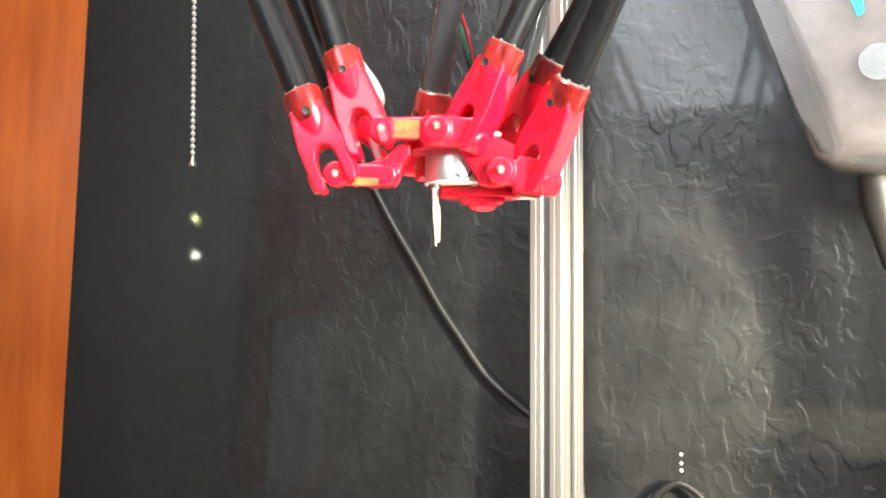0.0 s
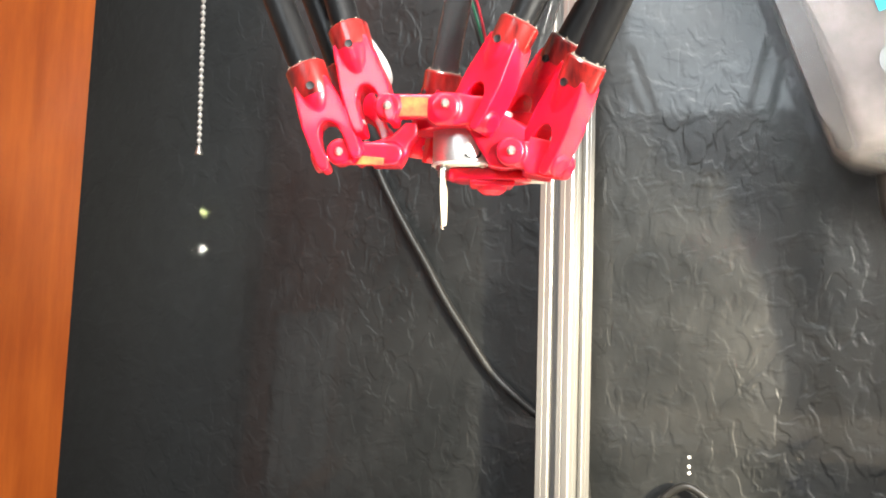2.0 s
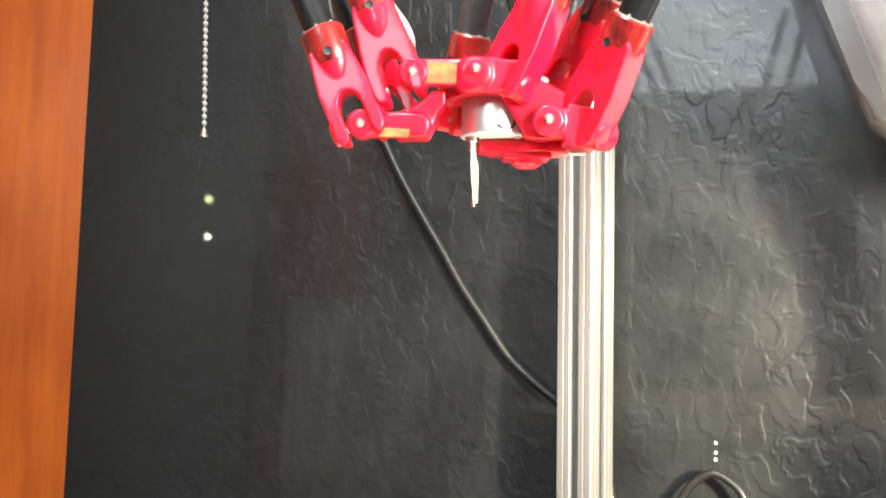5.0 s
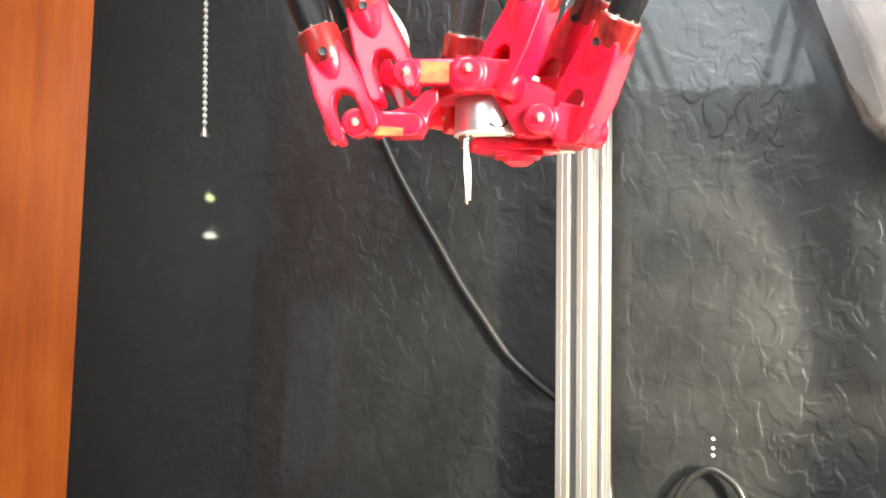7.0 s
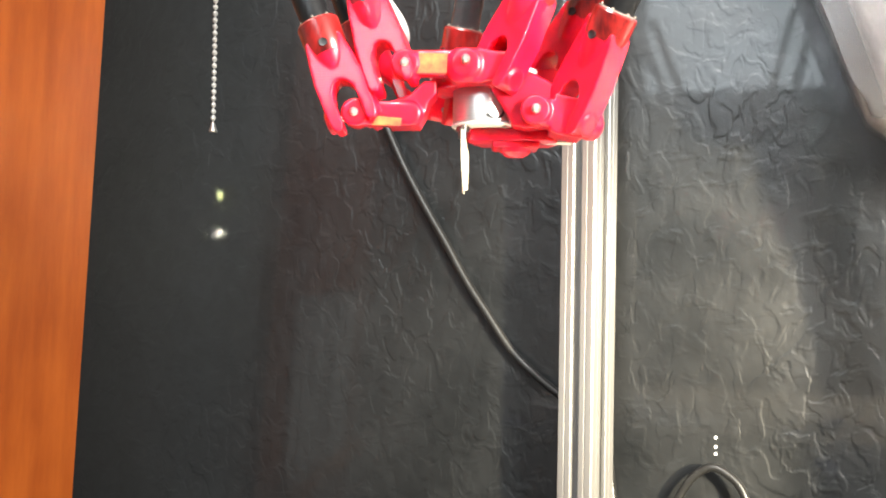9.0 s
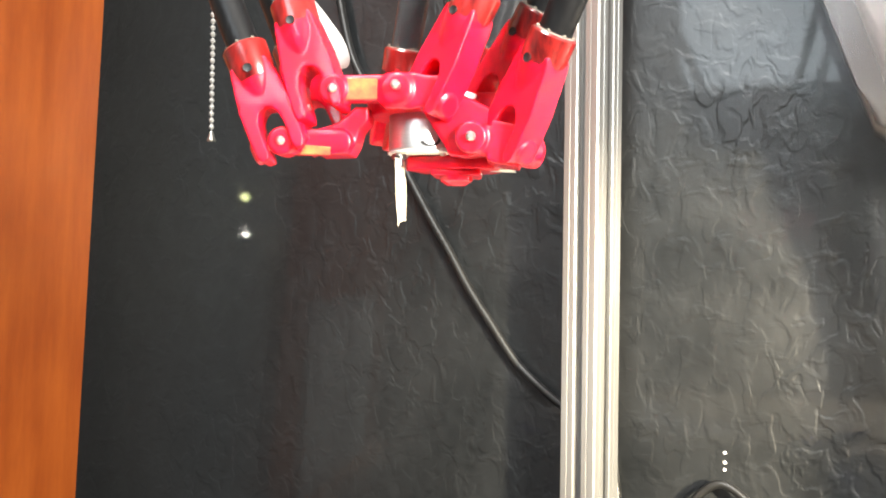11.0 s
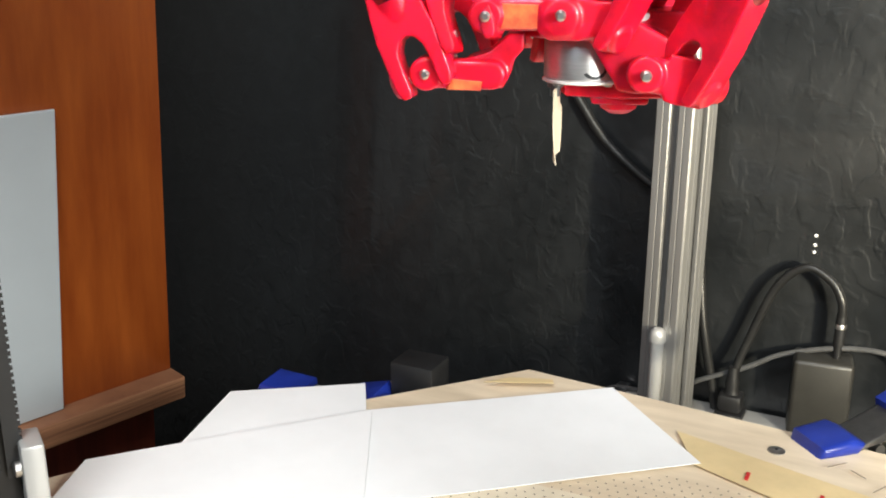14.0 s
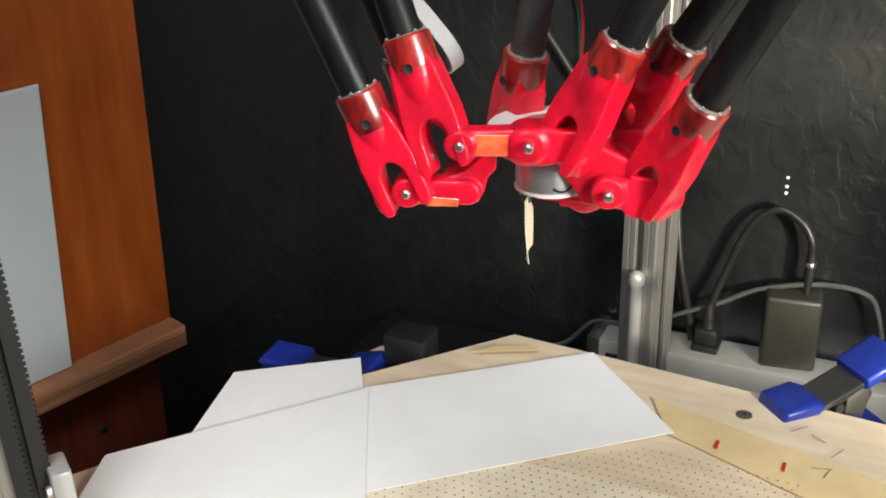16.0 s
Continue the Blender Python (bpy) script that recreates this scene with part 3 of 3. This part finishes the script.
part("base", block(B(), (-0.015, -0.015, 0), (0.015, 0.015, 0.008), 0.002), BLACK, plug)
part("body", block(B(), (-0.0125, -0.012, 0.008), (0.0125, 0.012, 0.028), 0.004), BLACK, plug)
part("strain_relief", lathe(B(), (0, 0, 0.028), (0, 0, 1), [(0, 0.0085), (0.006, 0.007), (0.012, 0.0075), (0.018, 0.006), (0.03, 0.005)], 14), BLACK, plug)
adapter = root("power_adapter", pose(0.056, 1.072, BENCH_Z + 0.0525, 0, 0, 8), "dark grey plug-in power adapter on the power strip", "adapter")
part("body", block(B(), (-0.029, -0.02, 0.0), (0.029, 0.02, 0.086), 0.005, segments=3), OLIVE, adapter)
part("plug_barrel", lathe(B(), (0.012, 0, 0.086), (0, 0, 1), [(0, 0.004), (0.014, 0.004), (0.0145, 0.0055), (0.046, 0.005), (0.054, 0.0035)], 14), BLACK, adapter)
part("steel_ring", lathe(B(), (0.012, 0, 0.118), (0, 0, 1), [(0, 0.0057), (0.004, 0.0057), (0.005, 0.005)], 14), STEEL, adapter, "bright metal ring")
thing("adapter_lead", tube(B(), [(0.068, 1.072, -0.028), (0.066, 1.072, -0.012), (0.054, 1.075, 0.006), (0.0285, 1.077, 0.016), (0.0014, 1.077, -0.010), (-0.020, 1.075, -0.072), (-0.029, 1.071, -0.104), (-0.031, 1.069, -0.132)], 0.0044, 12), RUBBER, "black lead arching from adapter to plug", "cable")
thing("thin_lead", tube(B(), [(-0.30, 1.06, -0.212), (-0.21, 1.075, -0.2), (-0.169, 1.08, -0.162), (-0.135, 1.08, -0.156), (-0.09, 1.08, -0.142), (-0.0642, 1.075, -0.126), (-0.02, 1.075, -0.103), (0.017, 1.075, -0.08), (0.075, 1.075, -0.0625), (0.1215, 1.075, -0.063), (0.14, 1.075, -0.084), (0.155, 1.07, -0.15), (0.16, 1.06, -0.2)], 0.0028, 10), GREYLEAD, "thin grey lead running along the wall", "cable")

# ---------------------------------------------------------------- clear container with its hose
canister = root("clear_container", pose(0.174, 0.90, 0.351), "cloudy clear plastic container hanging with a pale bag inside", "container")
outline = [(0.0, 0.0), (0.016, -0.012), (0.05, -0.02), (0.16, -0.022), (0.16, 0.42), (-0.145, 0.42), (-0.06, 0.16), (-0.012, 0.03)]
part("shell", slab(B(), outline, (0, 0.03, 0), (1, 0, 0), (0, 0, 1), 0.09, 0.012, 3), CLEAR, canister)
part("inner_bag", slab(B(), [(0.02, 0.005), (0.08, 0.0), (0.145, 0.02), (0.145, 0.38), (-0.08, 0.38), (-0.03, 0.15)], (0, 0.035, 0), (1, 0, 0), (0, 0, 1), 0.05, 0.014, 3), BAG, canister, "crumpled pale grey bag")
part("hanger_rod", cyl(B(), (0.03, 0.03, 0.41), (0.03, 0.03, TOP_Z - 0.351), 0.004, seg=12), STEEL, canister)
part("label", slab(B(), [(0.018, 0.16), (0.034, 0.115), (0.04, 0.118), (0.034, 0.17), (0.03, 0.25), (0.01, 0.25)], (0, -0.0165, 0), (1, 0, 0), (0, 0, 1), 0.001), TEAL, canister, "teal printed stripe")
# the moulding's shade is put in as a flat grey disc
part("grey_patch", slab(B(), rounded(0.05, 0.075, 0.016, 0, 345, 14), (0, -0.0165, 0), (1, 0, 0), (0, 0, 1), 0.001), GUN, canister, "round moulding, its shade painted as a flat grey disc")
part("black_sleeve", lathe(B(), (0.05, 0.03, -0.016), (0.19, 0, -0.98), [(0, 0.016), (0.03, 0.0175), (0.07, 0.013), (0.086, 0.011)], 24), BLACK, canister, "black tape sleeve")
bm = B()
prof = []
for k in range(22):
    s = 0.086 + k * 0.006
    prof += [(s, 0.006), (s + 0.003, 0.006), (s + 0.0035, 0.0082), (s + 0.0055, 0.0082)]
part("ribbed_tube", lathe(bm, (0.05, 0.03, -0.016), (0.19, 0, -0.98), prof, 18), WHITE, canister, "white ribbed plastic tube")

# ---------------------------------------------------------------- the work table and what lies on it
TABLE_Z = -0.006
table = root("work_table", pose(0, 0, 0), "birch plywood build plate of the robot, angled corner", "table")
edge = [(-0.146, 0.7661), (-0.245, 0.6469), (-0.372, 0.4496), (-0.31, 0.4000), (-0.2, 0.2312), (0.33, 0.1996), (0.35, 0.7323)]
part("top", slab(B(), edge, (0, 0, TABLE_Z - 0.009), (1, 0, 0), (0, 1, 0), 0.018, 0.001, 1), PLY, table)
part("box", slab(B(), [(x * 0.985 - 0.0 + 0.001, y * 0.985 + 0.006) for x, y in edge], (0, 0, (TABLE_Z - 0.018 + BENCH_Z) / 2), (1, 0, 0), (0, 1, 0), TABLE_Z - 0.018 - BENCH_Z), PLY, table)


def sheet(name, pts, z, sag, label, category, mat, lift=0.0, n=18, thick=0.0005):
    """A thin sheet over a four-cornered patch, gently waved."""
    bm = B()
    a, b, c, d = [Vector((*p, 0)) for p in pts]
    vs = [[], []]
    for layer, dz in ((0, 0.0), (1, thick)):
        for i in range(n + 1):
            row = []
            for j in range(n + 1):
                u, v = i / n, j / n
                p = (a * (1 - u) + b * u) * (1 - v) + (d * (1 - u) + c * u) * v
                w = noise.noise(Vector((p.x * 7, p.y * 7, z * 40 + 3))) * 0.5 + 0.5
                row.append(bm.verts.new((p.x, p.y, z + sag * w + lift * u * u * (0.4 + 0.6 * v) + dz)))
            vs[layer].append(row)
    for layer in (0, 1):
        for i in range(n):
            for j in range(n):
                bm.faces.new((vs[layer][i][j], vs[layer][i + 1][j], vs[layer][i + 1][j + 1], vs[layer][i][j + 1]))
    ring = [(i, 0) for i in range(n)] + [(n, j) for j in range(n)] + [(i, n) for i in range(n, 0, -1)] + [(0, j) for j in range(n, 0, -1)]
    for (i, j), (i2, j2) in zip(ring, ring[1:] + ring[:1]):
        bm.faces.new((vs[0][i][j], vs[0][i2][j2], vs[1][i2][j2], vs[1][i][j]))
    return thing(name, bm, mat, label, category, angle=60)


sheet("tracing_sheet", [(-0.30, 0.4000), (0.30, 0.3578), (0.26, 0.6110), (-0.26, 0.5899)], TABLE_Z + 0.0008, 0.0008, "cream patterned sheet taped to the plywood", "sheet", CREAMPAPER)
sheet("paper_sheet", [(-0.168, 0.5161), (0.016, 0.6711), (-0.072, 0.7566), (-0.226, 0.6337)], TABLE_Z + 0.0022, 0.0016, "blank white sheet of paper lying on the table", "paper", PAPER)
sheet("paper_sheet", [(-0.146, 0.5002), (-0.2175, 0.6337), (-0.350, 0.4829), (-0.327, 0.4232)], TABLE_Z + 0.0046, 0.0022, "blank white sheet of paper overhanging the table edge", "paper", PAPER)
sheet("paper_sheet", [(-0.215, 0.6215), (-0.2487, 0.6754), (-0.334, 0.6152), (-0.312, 0.5319)], TABLE_Z + 0.0022, 0.0012, "white sheet of paper lying under the others", "paper", PAPER)
sheet("paper_sheet", [(-0.285, 0.3842), (-0.145, 0.4316), (-0.152, 0.5161), (-0.30, 0.4950)], TABLE_Z + 0.003, 0.002, "white sheet of paper along the table edge", "paper", PAPER)
sheet("packing_tape", [(0.012, 0.6690), (0.17, 0.6110), (0.19, 0.6616), (-0.01, 0.7112)], TABLE_Z + 0.0018, 0.0006, "wide yellowed packing tape across the plywood", "tape", KRAFT, thick=0.0001)
sheet("packing_tape", [(-0.165, 0.7165), (-0.115, 0.7397), (-0.118, 0.7460), (-0.15, 0.7334)], TABLE_Z + 0.003, 0.003, "short curl of yellowed tape near the far corner", "tape", KRAFT)

# printed dots, red marks and scribbles on the sheet
bm = B()
for i in range(40):
    for j in range(38):
        x, y = -0.155 + i * 0.0066 + (j % 2) * 0.0033, 0.40 + j * 0.0066
        if y < 0.533 + (x + 0.165) * 0.72 - 0.004 and x + y < 0.765:
            lathe(bm, (x, y, TABLE_Z + 0.0026), (0, 0, 1), [(0, 0.0007), (0.0002, 0.0007)], 6)
dots = thing("printed_dots", bm, FADED, "rows of small printed dots on the sheet", "print", kind="stuff")
for x, y in ((0.0470, 0.6690), (0.0940, 0.6610)):
    thing("red_mark", block(B(), (x - 0.0012, y - 0.005, TABLE_Z + 0.0016), (x + 0.0012, y + 0.005, TABLE_Z + 0.003)), REDINK, "short red pen stroke on the tape", "mark", "red marks")
for x, y, a, l in ((0.098, 0.711, 48, 0.008), (0.112, 0.704, -35, 0.006), (0.118, 0.669, 15, 0.007), (0.122, 0.665, 75, 0.006), (0.126, 0.691, 60, 0.007)):
    thing("pen_line", block(B(), (-l, -0.0003, 0), (l, 0.0003, 0.0004), m=pose(x, y, TABLE_Z + 0.0025, 0, 0, a)), FADED, "thin black pen line on the table", "mark", "pen lines")
nail = root("screw", pose(0.0580, 0.7170, TABLE_Z), "flat steel screw head sunk in the plywood", "screw")
part("head", lathe(B(), (0, 0, -0.001), (0, 0, 1), [(0, 0.006), (0.0018, 0.006), (0.0026, 0.0045)], 18), STEEL, nail)
part("drive_recess", lathe(B(), (0, 0, 0.0015), (0, 0, 1), [(0, 0.0013), (0.0003, 0.0013)], 6), BLACK, nail)


# ---------------------------------------------------------------- spring clamps
def clamp(m):
    c = root("spring_clamp", m, "blue-tipped black steel spring clamp gripping the table", "clamp", "spring clamps")
    for side in (1, -1):
        jaw = part("handle", slab(B(), [(-0.03, 0.002), (0.0, 0.011), (0.045, 0.03), (0.047, 0.027), (0.0, 0.006), (-0.03, -0.002)], (0, 0, 0), (1, 0, 0), (0, 0, side), 0.030, 0.002, 2), GUN, c)
        part("grip", slab(B(), [(0.02, 0.014), (0.05, 0.027), (0.054, 0.035), (0.05, 0.038), (0.018, 0.024)], (0, 0, 0), (1, 0, 0), (0, 0, side), 0.038, 0.0045, 3), BLUE, jaw, "blue vinyl grip")
        part("jaw_pad", slab(B(), [(-0.052, 0.001), (-0.05, 0.01), (-0.024, 0.013), (-0.014, 0.008), (-0.02, 0.0005)], (0, 0, 0), (1, 0, 0), (0, 0, side), 0.037, 0.0045, 3), BLUE, jaw, "blue vinyl jaw pad")
    part("lower_arm", slab(B(), [(0.008, 0.006), (0.03, 0.012), (0.034, 0.004), (0.024, -0.02), (0.022, -0.048), (0.01, -0.048), (0.012, -0.02)], (0, -0.004, 0), (1, 0, 0), (0, 0, 1), 0.012, 0.002, 2), STEEL, c, "bare steel arm")
    part("pivot", cyl(B(), (0, -0.015, 0), (0, 0.015, 0), 0.004, seg=16), STEEL, c)
    part("spring", tube(B(), [(0.006 * math.cos(a / 3), -0.008 + a * 0.0005, 0.006 * math.sin(a / 3)) for a in range(32)], 0.0013, 6, 2), STEEL, c)
    return c


grip = clamp(pose(0.112, 0.766, -0.008, 0, 0, 44))
copy_thing(grip, pose(-0.287, 0.688, -0.039, 0, 20, 185))

# black supply box with red part behind the papers
box = root("power_supply_box", pose(-0.221, 0.711, TABLE_Z - 0.029), "small black power supply box behind the papers", "box")
part("case", block(B(), (-0.019, -0.012, 0), (0.019, 0.02, 0.043), 0.002), BLACK, box)
part("cable_tail", tube(B(), [(0.02, 0.004, 0.006), (0.03, 0.006, 0.004), (0.034, 0.008, 0.018)], 0.0012, 8), RUBBER, box)
knob = root("red_cap_nut", pose(-0.248, 0.683, TABLE_Z - 0.028), "small red plastic cap beside the supply box", "cap nut")
offcut = root("plywood_offcut", pose(0, 0, TABLE_Z - 0.04), "birch plywood offcut beside the build plate", "board")
part("board", slab(B(), [(-0.30, 0.680), (-0.2, 0.680), (-0.175, 0.748), (-0.18, 0.758), (-0.27, 0.748)], (0, 0, 0.0055), (1, 0, 0), (0, 1, 0), 0.011, 0.001, 1), PLY, offcut)
part("foot", block(B(), (-0.26, 0.695, BENCH_Z - TABLE_Z + 0.04), (-0.2, 0.735, 0.0), 0.001), PLY, offcut)
part("cap", lathe(B(), (0, 0, 0), (0, 0, 1), [(0, 0.010), (0.01, 0.009), (0.016, 0.004)], 16), RED, knob)

# ---------------------------------------------------------------- second column with belt
pillar = root("belt_column", pose(-0.287, 0.382, BENCH_Z, 0, 0, 56), "second aluminium column with black toothed belt", "column", "frame columns")
bm = column(B(), 0.0206, 0, 1.4)
bmesh.ops.translate(bm, vec=(-0.036, 0.022, 0), verts=bm.verts)
part("extrusion", bm, COLUMN, pillar, angle=25)
for dx, dy in ((0.0, 0.0), (-0.0125, -0.004)):
    bm = B()
    block(bm, (dx - 0.0045, dy - 0.0008, 0.27), (dx + 0.0035, dy + 0.0008, 1.35))
    for k in range(260):
        z = 0.275 + k * 0.004
        block(bm, (dx + 0.0035, dy - 0.0008, z), (dx + 0.0047, dy + 0.0008, z + 0.002))
    part("toothed_belt", bm, BLACK, pillar, "black rubber toothed belt")
part("bracket", block(B(), (0.002, -0.012, 0.0), (0.014, 0.012, 0.291), 0.002), ALU, pillar, "bare metal belt bracket")
part("bolt", lathe(B(), (0.002, -0.004, 0.276), (-1, 0, 0), [(0, 0.0045), (0.003, 0.0045), (0.004, 0.003)], 14), STEEL, pillar)
part("belt_guard", block(B(), (-0.019, 0.004, 0.0), (0.002, 0.008, 1.38), 0.001), BLACK, pillar, "black plastic belt guard")
